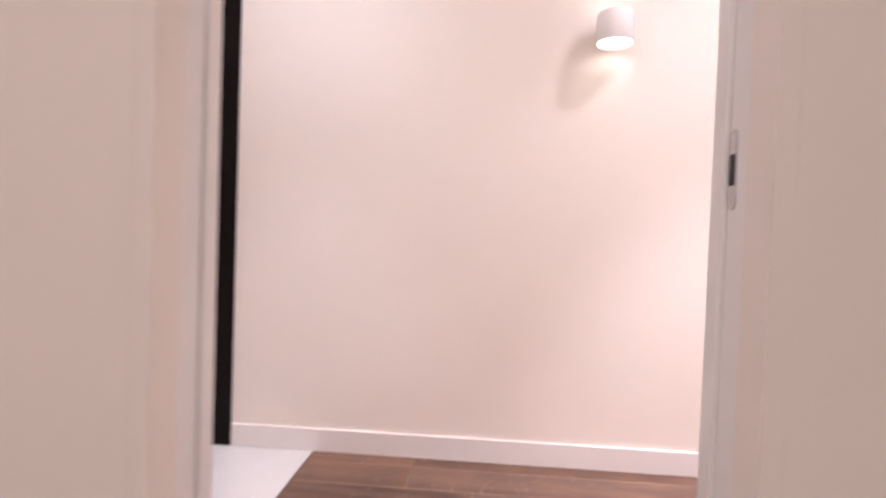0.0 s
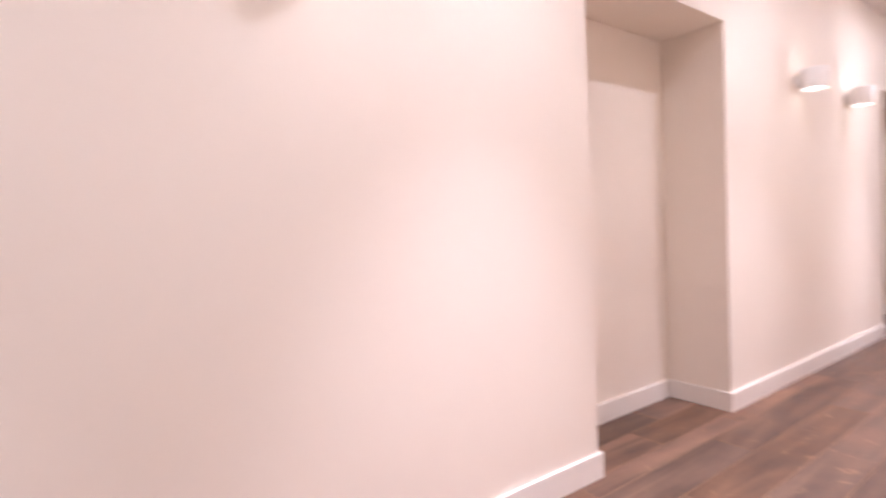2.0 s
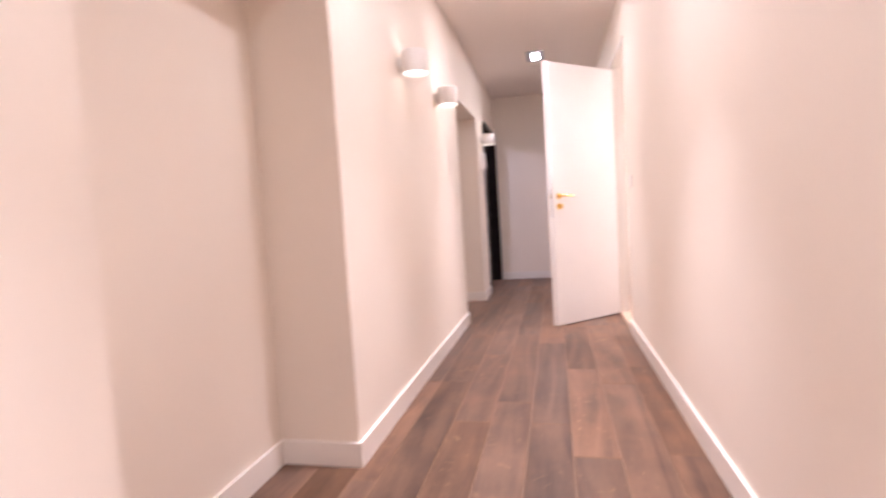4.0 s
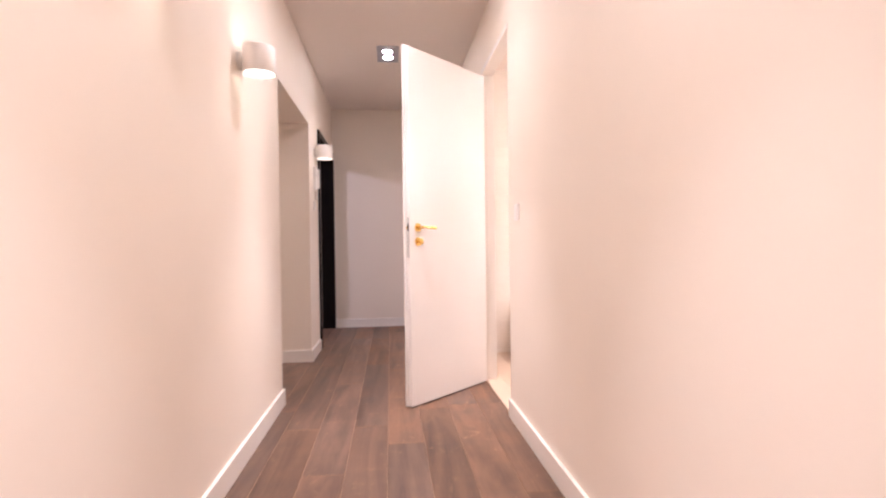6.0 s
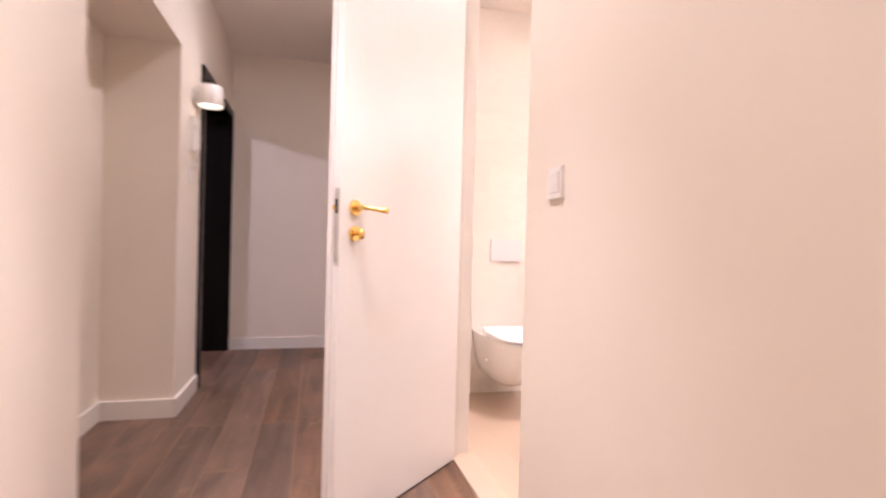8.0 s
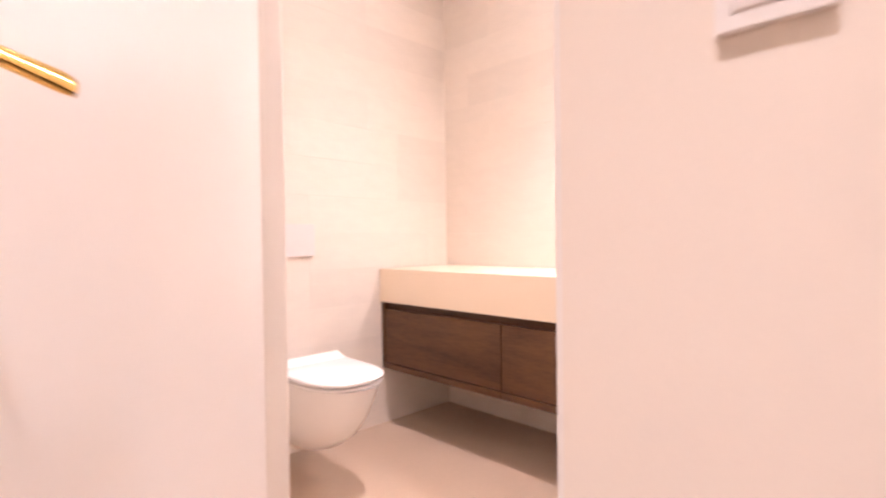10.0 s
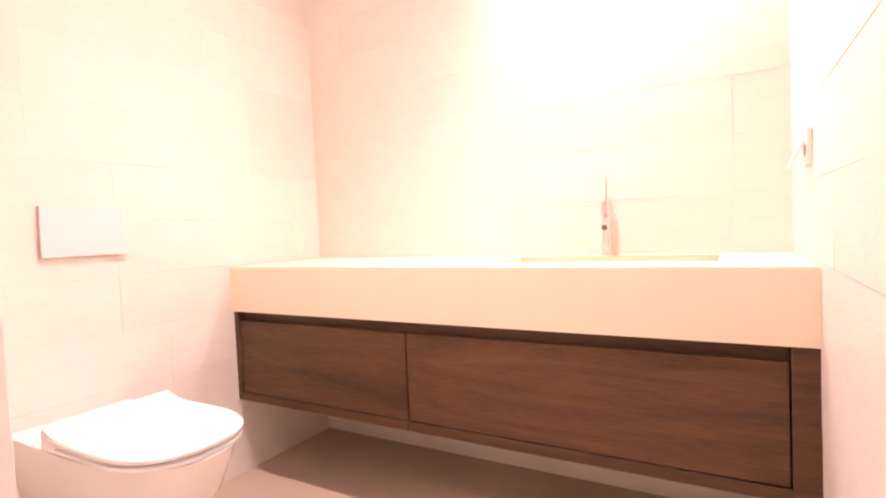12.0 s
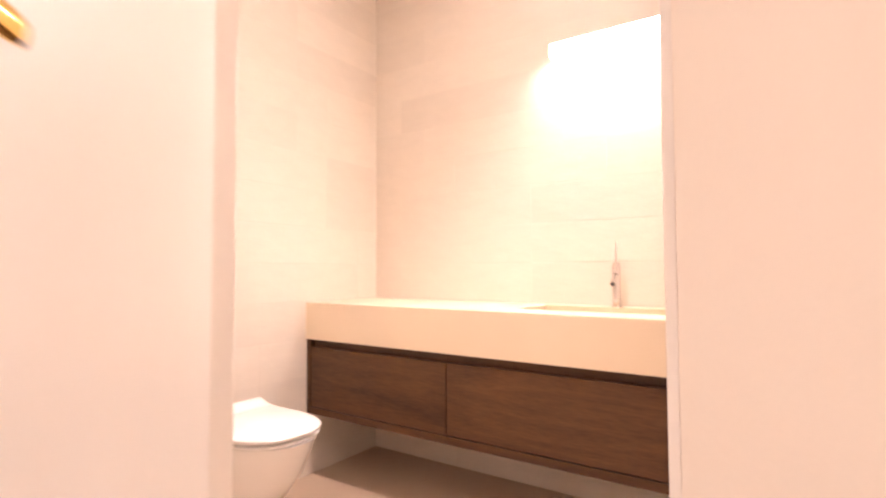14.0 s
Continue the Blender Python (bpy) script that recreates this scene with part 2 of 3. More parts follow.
def mesh_of(name, bm, mat, smooth=False):
    me = bpy.data.meshes.new(name)
    bm.to_mesh(me)
    bm.free()
    me.materials.append(mat)
    if smooth:
        for f in me.polygons:
            f.use_smooth = True
        me.set_sharp_from_angle(angle=radians(35))
    return me


def part(name, bm, mat, parent=None, label="", smooth=False):
    ob = new(name, mesh_of(name, bm, mat, smooth))
    ob.parent = parent
    if label:
        ob["label"] = label
    return ob


def thing(name, m, label, category, group=""):
    ob = new(name)
    ob.empty_display_size = 0.1
    ob.matrix_world = m
    return tagged(ob, label, category, group)


def setting(name, bm, mat, label, category, parent=None):
    ob = part(name, bm, mat, parent)
    return tagged(ob, label, category, kind="structure")


def bm_boxes(*boxes, bevel=0.0):
    bm = bmesh.new()
    for lo, hi in boxes:
        box(bm, lo, hi, bevel)
    return bm


# ---- plan ----
W = 1.315            # corridor width: wall faces at x = 0 and x = W
WR = 1.485           # room side of the right wall at the first room
WB = 1.40            # room side of the thinner wall at the shower room
WL = -0.42           # room side of the left wall
Y0, Y1 = -3.3, 7.45  # corridor ends
N1 = (0.98, 2.047)   # first niche
N2 = (4.59, 5.73)    # second niche
NICHE_TOP, NICHE_DEEP = 1.97, 0.335
ENTRY = (-2.83, -1.79)     # opening in the left wall, dark frame
FAR = (6.30, 7.40)         # second opening in the left wall, dark frame
START = (-1.055, -0.232)   # opening through which the walk begins
BATH = (4.218, 4.965)      # shower room door
DOOR_TOP = 2.14
BATH_X, BATH_Y0, BATH_Y1 = 2.967, 4.172, 6.022
BATH_Z = -0.042      # shower room floor past the threshold

# ---- walls ----
bm = bm_boxes(
    ((WL, Y0, 0), (0, ENTRY[0] - 0.01, CEIL)), ((WL, ENTRY[0] - 0.01, 2.09), (0, ENTRY[1] + 0.01, CEIL)),
    ((WL, ENTRY[1] + 0.01, 0), (0, N1[0], CEIL)),
    ((WL, N1[0], NICHE_TOP), (0, N1[1], CEIL)), ((WL - 0.1, N1[0], 0), (-NICHE_DEEP, N1[1], NICHE_TOP)),
    ((WL, N1[1], 0), (0, N2[0], CEIL)),
    ((WL, N2[0], NICHE_TOP), (0, N2[1], CEIL)), ((WL - 0.1, N2[0], 0), (-NICHE_DEEP - 0.02, N2[1], NICHE_TOP)),
    ((WL, N2[1], 0), (0, FAR[0] - 0.01, CEIL)), ((WL, FAR[0] - 0.01, 2.045), (0, Y1, CEIL)), ((WL, FAR[1] + 0.01, 0), (0, Y1, 2.045)))
setting("wall_west", bm, PAINT, "cream painted plaster corridor wall with two recessed niches", "wall")
bm = bm_boxes(
    ((W, Y0, 0), (WR, START[0] - 0.03, CEIL)), ((W, START[0] - 0.03, DOOR_TOP + 0.03), (WR, START[1] + 0.03, CEIL)),
    ((W, START[1] + 0.03, 0), (WR, 3.6, CEIL)), ((W, 3.6, 0), (WB, BATH[0] - 0.012, DOOR_TOP + 0.03)), ((W, 3.6, DOOR_TOP + 0.03), (WB, BATH[0] - 0.03, CEIL)),
    ((W, BATH[0] - 0.03, DOOR_TOP + 0.03), (WB, BATH[1] + 0.03, CEIL)), ((W, BATH[1] + 0.03, 0), (WB, Y1, CEIL)))
setting("wall_east", bm, PAINT, "cream painted plaster corridor wall with two doorways", "wall")
setting("wall_north", bm_boxes(((-3.6, Y1, 0), (WR, Y1 + 0.15, CEIL))), PAINT, "cream painted end wall of the corridor", "wall")
setting("wall_south", bm_boxes(((-0.42, Y0 - 0.15, 0), (WR, Y0, CEIL))), PAINT, "cream painted wall at the near corridor end", "wall")
setting("ceiling", bm_boxes(((-3.75, -4.15, CEIL), (4.4, Y1 + 0.15, CEIL + 0.12))), CEILING, "pale matt painted flat ceiling", "ceiling")
# rooms behind the openings
setting("wall_start_room", bm_boxes(((WR, -2.55, 0), (4.25, -2.4, CEIL)), ((WR, 1.2, 0), (4.25, 1.35, CEIL)), ((4.25, -2.55, 0), (4.4, 1.35, CEIL))),
        PAINT, "cream painted walls of the first room", "wall")
setting("wall_entry_room", bm_boxes(((-3.45, -4.15, 0), (WL, -4.0, CEIL)), ((-3.45, -4.0, 0), (-3.3, 0.4, CEIL)), ((-3.45, 0.4, 0), (WL, 0.55, CEIL)),
                                    ((WL, -4.15, 0), (-0.27, Y0 - 0.15, CEIL))), PAINT, "white painted walls of the entry room", "wall")
setting("wall_far_room", bm_boxes(((-3.75, 5.3, 0), (WL, 5.45, CEIL)), ((-3.75, 5.45, 0), (-3.6, Y1, CEIL))), PAINT, "cream painted walls of the far room", "wall")
setting("floor_start_room", bm_boxes(((W, -2.55, -0.1), (4.4, 1.35, -0.004))), STONE, "pale stone tile floor of the first room", "floor")
setting("floor_hall_tile", bm_boxes(((-0.21, Y0, -0.1), (W, -1.30, -0.001))), STONE, "pale stone tile floor at the entry", "floor")
setting("floor_entry_room", bm_boxes(((-3.45, -4.15, -0.1), (-0.21, 0.55, -0.004))), OAK_FLOOR, "dark smoked oak floor of the entry room", "floor")
setting("floor_far_room", bm_boxes(((-3.75, 5.3, -0.1), (WL, Y1, -0.004))), OAK_FLOOR, "dark smoked oak floor of the far room", "floor")

# ---- skirting boards ----
SH, ST = 0.097, 0.014
d1, d2 = -NICHE_DEEP, -NICHE_DEEP - 0.02
bm = bm_boxes(
    ((0, ENTRY[1] + 0.12, 0), (ST, N1[0] + ST, SH)), ((d1, N1[0], 0), (0, N1[0] + ST, SH)), ((d1, N1[0] + ST, 0), (d1 + ST, N1[1] - ST, SH)),
    ((d1, N1[1] - ST, 0), (0, N1[1], SH)), ((0, N1[1] - ST, 0), (ST, N2[0] + ST, SH)),
    ((d2, N2[0], 0), (0, N2[0] + ST, SH)), ((d2, N2[0] + ST, 0), (d2 + ST, N2[1] - ST, SH)), ((d2, N2[1] - ST, 0), (0, N2[1], SH)),
    ((0, N2[1] - ST, 0), (ST, FAR[0] - 0.07, SH)))
setting("baseboard_west", bm, TRIM, "white lacquered skirting board along the niches", "baseboard")
bm = bm_boxes(((W - ST, Y0, 0), (W, START[0] - 0.03, SH)), ((W - ST, START[1] + 0.03, 0), (W, BATH[0] - 0.014, SH)), ((W - ST, BATH[1] + 0.03, 0), (W, Y1 - ST, SH)))
setting("baseboard_east", bm, TRIM, "white lacquered skirting board with square top edge", "baseboard")
setting("baseboard_north", bm_boxes(((0.0, Y1 - ST, 0), (W, Y1, SH))), TRIM, "white lacquered skirting board on the end wall", "baseboard")
setting("baseboard_entry_room", bm_boxes(((-3.3, -4.0, 0), (-3.286, 0.4, SH)), ((-3.286, -4.0, 0), (WL, -3.986, SH))), TRIM, "white skirting board of the entry room", "baseboard")

# ---- door frames ----


def white_frame(name, y0, y1, deep, label, slim=False):
    """A flush white frame: lining with a shallow rebate for the leaf and a slim face border."""
    f = tagged(new(name), label, "door frame", kind="structure")
    mid = W + 0.036
    if slim:
        part("jamb", bm_boxes(((W + 0.004, y0 - 0.012, 0), (deep, y0 - 0.001, DOOR_TOP)), bevel=0.001), TRIM, f)
    else:
        part("jamb", bm_boxes(((W - 0.006, y0 - 0.03, 0), (mid, y0, DOOR_TOP)), ((mid, y0 - 0.03, 0), (deep, y0 - 0.007, DOOR_TOP)), bevel=0.002), TRIM, f)
    part("jamb", bm_boxes(((W - 0.006, y1, 0), (mid, y1 + 0.03, DOOR_TOP)), ((mid, y1 + 0.007, 0), (deep, y1 + 0.03, DOOR_TOP)), bevel=0.002), TRIM, f)
    part("head", bm_boxes(((W - 0.006, y0 - 0.03, DOOR_TOP), (mid, y1 + 0.03, DOOR_TOP + 0.03)), ((mid, y0 - 0.03, DOOR_TOP + 0.007), (deep, y1 + 0.03, DOOR_TOP + 0.03)), bevel=0.002), TRIM, f)
    return f


start_frame = white_frame("door_frame_1", *START, W + 0.10, "white lacquered door frame with a steel strike plate")
bath_frame = white_frame("door_frame_2", *BATH, WB - 0.002, "white lacquered door frame of the shower room", True)
part("reveal", bm_boxes(((W + 0.10, START[1] + 0.002, 0), (WR - 0.001, START[1] + 0.03, DOOR_TOP)), ((W + 0.10, START[0] - 0.03, 0), (WR - 0.001, START[0] - 0.002, DOOR_TOP))), PAINT, start_frame, "plastered reveal")
# strike plate on the jamb of the first doorway, facing into the opening
ys = START[1] + 0.007
bm = bmesh.new()
cyl(bm, (W + 0.052, ys - 0.002, 1.020), (W + 0.052, ys + 0.001, 1.020), 0.0115, seg=24)
cyl(bm, (W + 0.052, ys - 0.002, 1.118), (W + 0.052, ys + 0.001, 1.118), 0.0115, seg=24)
box(bm, (W + 0.0405, ys - 0.0021, 1.020), (W + 0.0635, ys + 0.001, 1.118))
strike = part("strike_plate", bm, STEEL, start_frame, "rounded steel strike plate")
part("strike_hole", bm_boxes(((W + 0.0445, ys - 0.0032, 1.045), (W + 0.0595, ys - 0.0022, 1.092))), BLACK, strike, "black latch hole")


def dark_frame(name, y0, y1, top, width, label):
    f = tagged(new(name), label, "door frame", kind="structure")
    for a, b, c, d in ((y0 - width, y0, y0 - 0.01, y0), (y1, y1 + width, y1, y1 + 0.01)):
        part("casing", bm_boxes(((0.0, a, 0), (0.018, b, top)), bevel=0.003), DARK_WOOD, f)
        part("jamb", bm_boxes(((WL, c, 0), (0.0, d, top)), bevel=0.001), DARK_WOOD, f)
    part("head_casing", bm_boxes(((0.0, y0 - width, top), (0.018, y1 + width, top + width * 0.9)), bevel=0.003), DARK_WOOD, f)
    part("head", bm_boxes(((WL, y0 - 0.01, top), (0.0, y1 + 0.01, top + 0.01)), bevel=0.001), DARK_WOOD, f)
    return f


dark_frame("door_frame_3", ENTRY[0], ENTRY[1], 2.08, 0.115, "dark stained wooden frame of the entry opening")
dark_frame("door_frame_4", FAR[0], FAR[1], 1.975, 0.065, "dark stained wooden frame of the far doorway")


def brass_handle(parent, x, y, z, way, out=1, length=0.107):
    """A rosette, neck and tapering lever; way is the lever's sense along x, out the sense of the door's face along y."""
    bm = bmesh.new()
    cyl(bm, (x, y, z), (x, y + out * 0.009, z), 0.026, 0.024)
    ros = part("rosette", bm, BRASS, parent, "round polished brass rosette", True)
    bm = bmesh.new()
    cyl(bm, (x, y + out * 0.009, z), (x, y + out * 0.050, z), 0.009, 0.008, 20)
    bmesh.ops.create_uvsphere(bm, u_segments=16, v_segments=10, radius=0.0085, matrix=Matrix.Translation((x, y + out * 0.050, z)))
    ring = []
    for s in range(9):
        u = s / 8
        cx, cz = x + way * (0.002 + u * length), z - 0.003 * u
        ry, rz = 0.0062, 0.0075 + 0.0035 * u
        if s == 8:
            ry, rz = ry * 0.8, rz * 0.85
        ring.append([(cx, y + out * 0.050 + ry * math.cos(k * math.tau / 14), cz + rz * math.sin(k * math.tau / 14)) for k in range(14)])
    loft(bm, ring)
    part("lever", bm, BRASS, parent, "polished brass lever handle", True)


# ---- shower room door, ajar ----
LEAF_W, LEAF_H = 0.756, 2.12
door = thing("door", pose(1.316, 4.914, 0.008, rz=-136.8), "white lacquered door standing ajar with brass fittings", "door")
bm = bmesh.new()
box(bm, (0.0, -0.026, 0.0), (LEAF_W - 0.012, 0.0, LEAF_H - 0.012), 0.0015)
leaf = part("leaf", bm, DOOR_WHITE, door)
bm = bmesh.new()
box(bm, (0.0, -0.042, 0.002), (LEAF_W, -0.026, LEAF_H), 0.002)
part("rebate_lip", bm, DOOR_WHITE, door)
part("bottom_seal", bm_boxes(((0.02, -0.024, -0.0068), (LEAF_W - 0.11, -0.0015, 0.0))), BLACK, door, "black drop seal")
bm = bmesh.new()
box(bm, (LEAF_W - 0.012, -0.0225, 0.875), (LEAF_W - 0.0095, -0.0035, 1.11), 0.001)
lockp = part("lock_plate", bm, STEEL, door, "brushed steel lock plate")
part("latch_slot", bm_boxes(((LEAF_W - 0.0096, -0.0185, 1.03), (LEAF_W - 0.0088, -0.0075, 1.075))), BLACK, lockp, "dark latch slot")
part("latch", bm_boxes(((LEAF_W - 0.0090, -0.0175, 1.042), (LEAF_W + 0.003, -0.0125, 1.056)), bevel=0.001), BRASS, lockp, "brass latch bolt")
brass_handle(door, LEAF_W - 0.078, 0.0, 1.052, -1)
bm = bmesh.new()
xk, zk = LEAF_W - 0.078, 0.968
cyl(bm, (xk, 0, zk), (xk, 0.009, zk), 0.026, 0.024)
part("turn_rosette", bm, BRASS, door, "round polished brass privacy rosette", True)
bm = bmesh.new()
cyl(bm, (xk, 0.009, zk), (xk, 0.024, zk), 0.007, 0.007, 20)
bmesh.ops.create_uvsphere(bm, u_segments=20, v_segments=12, radius=1.0, matrix=Matrix.Translation((xk, 0.032, zk)) @ Matrix.Diagonal((0.010, 0.012, 0.019, 1)))
part("thumb_turn", bm, BRASS, door, "brass thumb turn", True)
for hz in (0.25, 1.06, 1.87):
    bm = bmesh.new()
    cyl(bm, (-0.006, -0.040, hz - 0.035), (-0.006, -0.040, hz + 0.035), 0.007, seg=16)
    part("hinge", bm, STEEL, door, smooth=True)

# ---- dark doors seen through the two openings ----


def panel_door(name, m, width, height, side, label):
    """A leaf hinged at its local origin, three raised panels with glossy mouldings on its face, lever at the free edge."""
    d = thing(name, m, label, "door")
    part("leaf", bm_boxes(((0, -0.042, 0), (width, 0, height)), bevel=0.003), DARK_WOOD, d)
    for z0, z1 in ((0.14, 0.47), (0.58, 1.54), (1.68, height - 0.12)):
        f_ = 0.022
        bm = bmesh.new()
        a_, b_, c_ = (0.0, 0.018, 0.007) if side > 0 else (-0.060, -0.042, -0.049)
        for lo, hi in (((0.10, a_, z0), (width - 0.10, b_, z0 + f_)), ((0.10, a_, z1 - f_), (width - 0.10, b_, z1)),
                       ((0.10, a_, z0 + f_), (0.10 + f_, b_, z1 - f_)), ((width - 0.10 - f_, a_, z0 + f_), (width - 0.10, b_, z1 - f_))):
            box(bm, lo, hi, 0.008)
        part("moulding", bm, DARK_GLOSS, d, "glossy dark moulding")
        bm = bmesh.new()
        box(bm, (0.10 + f_ + 0.02, min(c_, -0.042) if side < 0 else 0.0, z0 + f_ + 0.02), (width - 0.12 - f_, -0.042 if side < 0 else c_, z1 - f_ - 0.02), 0.003)
        part("panel", bm, DARK_WOOD, d)
    yf = 0.0 if side > 0 else -0.042
    brass_handle(d, width - 0.06, yf, 1.04, -1, side)
    bm = bmesh.new()
    cyl(bm, (width - 0.06, yf, 0.945), (width - 0.06, yf + side * 0.012, 0.945), 0.025, 0.023)
    part("key_rosette", bm, BRASS, d, smooth=True)
    return d


panel_door("entry_door", pose(WL, -2.815, 0.006, rz=172), 0.91, 2.06, -1, "dark stained panelled entry door with brass handle, open")
panel_door("far_door", pose(WL, FAR[1] - 0.02, 0.006, rz=178), 0.98, 1.955, 1, "dark stained panelled door, open into the far room")

# ---- wall lamps ----
LAMPS = [(-0.10, 1.74), (2.935, 1.725), (3.785, 1.725), (6.035, 1.725)]


def wall_lamp():
    lamp = thing("wall_lamp", pose(0, LAMPS[0][0], LAMPS[0][1]), "white cylindrical up and down wall lamp, switched on", "wall lamp", "wall lamps along the corridor")
    r, h, cx = 0.072, 0.118, 0.090
    bm = bmesh.new()
    n = 40
    rings = []
    for rad, z in ((r - 0.004, 0.004), (r - 0.002, 0.0), (r, 0.003), (r, h - 0.003), (r - 0.002, h), (r - 0.004, h - 0.004), (r - 0.004, h - 0.03), (r - 0.004, 0.03)):
        rings.append([(cx + rad * math.cos(k * math.tau / n), rad * math.sin(k * math.tau / n), z) for k in range(n)])
    rings.append(rings[0])
    loft(bm, rings, False, False)
    bmesh.ops.remove_doubles(bm, verts=bm.verts, dist=1e-5)
    part("shade", bm, PLASTIC, lamp, "white lacquered metal cylinder", True)
    bm = bmesh.new()
    cyl(bm, (cx, 0, 0.020), (cx, 0, 0.024), r - 0.0045, seg=40)
    part("lower_diffuser", bm, LAMP_GLOW, lamp, "glowing lower diffuser")
    bm = bmesh.new()
    cyl(bm, (cx, 0, h - 0.024), (cx, 0, h - 0.020), r - 0.0045, seg=40)
    part("upper_diffuser", bm, LAMP_GLOW_UP, lamp, "glowing upper diffuser")
    bm = bmesh.new()
    cyl(bm, (0, 0, h / 2), (0.021, 0, h / 2), 0.040, 0.038, 32)
    part("wall_mount", bm, PLASTIC, lamp, "round white wall mount", True)
    return lamp


first_lamp = wall_lamp()
for ly, lz in LAMPS[1:]:
    copy_thing(first_lamp, pose(0, ly, lz))

# ---- recessed ceiling spots ----


def ceiling_spot(x, y, group):
    s = thing("ceiling_spot", pose(x, y, CEIL), "recessed double downlight with rectangular steel trim, switched on", "ceiling light", group)
    a, b, lo, li = 0.088, 0.072, 0.172, 0.156
    bm = bm_boxes(((-a, -lo, -0.006), (a, -li, 0)), ((-a, li, -0.006), (a, lo, 0)), ((-a, -li, -0.006), (-b, li, 0)), ((b, -li, -0.006), (a, li, 0)))
    part("trim_frame", bm, TRIM_STEEL, s, "brushed steel trim")
    part("backing", bm_boxes(((-b, -li, -0.002), (b, li, 0))), TRIM_STEEL, s, "grey steel reflector plate")
    for dy in (-0.066, 0.066):
        bm = bmesh.new()
        cyl(bm, (0, dy, -0.007), (0, dy, -0.002), 0.050, 0.052, 32)
        part("bulb_ring", bm, TRIM_STEEL, s, "round steel bulb ring", True)
        bm = bmesh.new()
        cyl(bm, (0, dy, -0.0085), (0, dy, -0.007), 0.036, 0.037, 32)
        part("bulb", bm, BULB, s, "glowing bulb", True)
    return s


hall_first = ceiling_spot(*HALL_SPOTS[0], "recessed downlights")
# the copy at y = -1.36 is an added fixture for that unseen spot
for px, py in HALL_SPOTS[1:]:
    copy_thing(hall_first, pose(px, py, CEIL))
copy_thing(hall_first, pose(*BATH_SPOT, CEIL))

# ---- bar lamp over the basin ----
bar = thing("vanity_light", pose(BATH_X - 0.006, 4.655, 1.885), "white linear bar lamp over the basin, switched on", "wall lamp")
L2 = 0.295
bm = bmesh.new()
box(bm, (-0.088, -L2, 0.001), (-0.001, L2, 0.012), 0.002)
part("housing", bm, PLASTIC, bar, "white metal housing")
part("back_plate", bm_boxes(((-0.018, -L2 + 0.004, -0.046), (-0.001, L2 - 0.004, 0.0005)), bevel=0.001), PLASTIC, bar)
bm = bmesh.new()
box(bm, (-0.084, -L2 + 0.002, -0.052), (-0.019, L2 - 0.002, 0.0), 0.005)
part("diffuser", bm, BAR_GLOW, bar, "glowing opal diffuser")
for dy in (-L2, L2):
    sgn = 1 if dy > 0 else -1
    part("end_cap", bm_boxes(((-0.086, min(dy, dy - sgn * 0.0015), -0.050), (-0.019, max(dy, dy - sgn * 0.0015), 0.0005))), PLASTIC, bar)

# ---- switches and intercom ----


def light_switch(m):
    s = thing("light_switch", m, "white square light switch with raised frame", "switch")
    part("frame", bm_boxes(((-0.041, 0.0, -0.041), (0.041, 0.009, -0.028)), ((-0.041, 0, 0.028), (0.041, 0.009, 0.041)), ((-0.041, 0, -0.028), (-0.028, 0.009, 0.028)), ((0.028, 0, -0.028), (0.041, 0.009, 0.028))), PLASTIC, s)
    bm = bmesh.new()
    box(bm, (-0.0275, 0.0, -0.0275), (0.0275, 0.012, 0.0275), 0.002)
    for v in bm.verts:
        if v.co.y > 0.006:
            v.co.y += 0.06 * v.co.z
    part("rocker", bm, PLASTIC, s)
    return s


light_switch(pose(W, 4.012, 1.119, rz=90))


def small_plate(name, y, z, w, h, deep, label, category):
    t = thing(name, pose(0, y, z, rz=-90), label, category)
    bm = bmesh.new()
    box(bm, (-w / 2, 0, -h / 2), (w / 2, deep, h / 2), 0.003)
    part("housing", bm, PLASTIC, t)
    return t


ic = small_plate("intercom", 5.99, 1.545, 0.085, 0.20, 0.028, "white wall intercom handset beside the dark door", "intercom")
bm = bmesh.new()
box(bm, (-0.035, 0.028, -0.085), (-0.008, 0.046, 0.085), 0.006)
part("handset", bm, PLASTIC, ic)
th = small_plate("thermostat", 6.06, 1.402, 0.075, 0.075, 0.02, "white wall thermostat with grey display", "thermostat")
part("display", bm_boxes(((-0.025, 0.02, -0.012), (0.025, 0.0212, 0.02))), STEEL, th, "grey display")
hs = small_plate("hall_switch", 5.975, 1.308, 0.08, 0.08, 0.010, "white square switch on the corridor wall", "switch")
part("rocker", bm_boxes(((-0.027, 0.010, -0.027), (0.027, 0.014, 0.027)), bevel=0.001), PLASTIC, hs)

# ---- shower room: shell ----
setting("wall_bath_north", bm_boxes(((WB, BATH_Y1, BATH_Z - 0.05), (BATH_X + 0.12, BATH_Y1 + 0.12, CEIL))), GROUT, "cream tiled wall behind the toilet", "wall")
setting("wall_bath_east", bm_boxes(((BATH_X, BATH_Y0 - 0.12, BATH_Z - 0.05), (BATH_X + 0.12, BATH_Y1, CEIL))), GROUT, "cream tiled wall behind the vanity", "wall")
setting("wall_bath_south", bm_boxes(((WB, BATH_Y0 - 0.12, BATH_Z - 0.05), (BATH_X, BATH_Y0, CEIL))), GROUT, "cream tiled side wall of the shower room", "wall")
bm = bmesh.new()
fall = [(W + 0.004, -0.1), (W + 0.004, 0.002), (1.43, 0.002), (1.62, BATH_Z), (BATH_X + 0.12, BATH_Z), (BATH_X + 0.12, -0.1)]
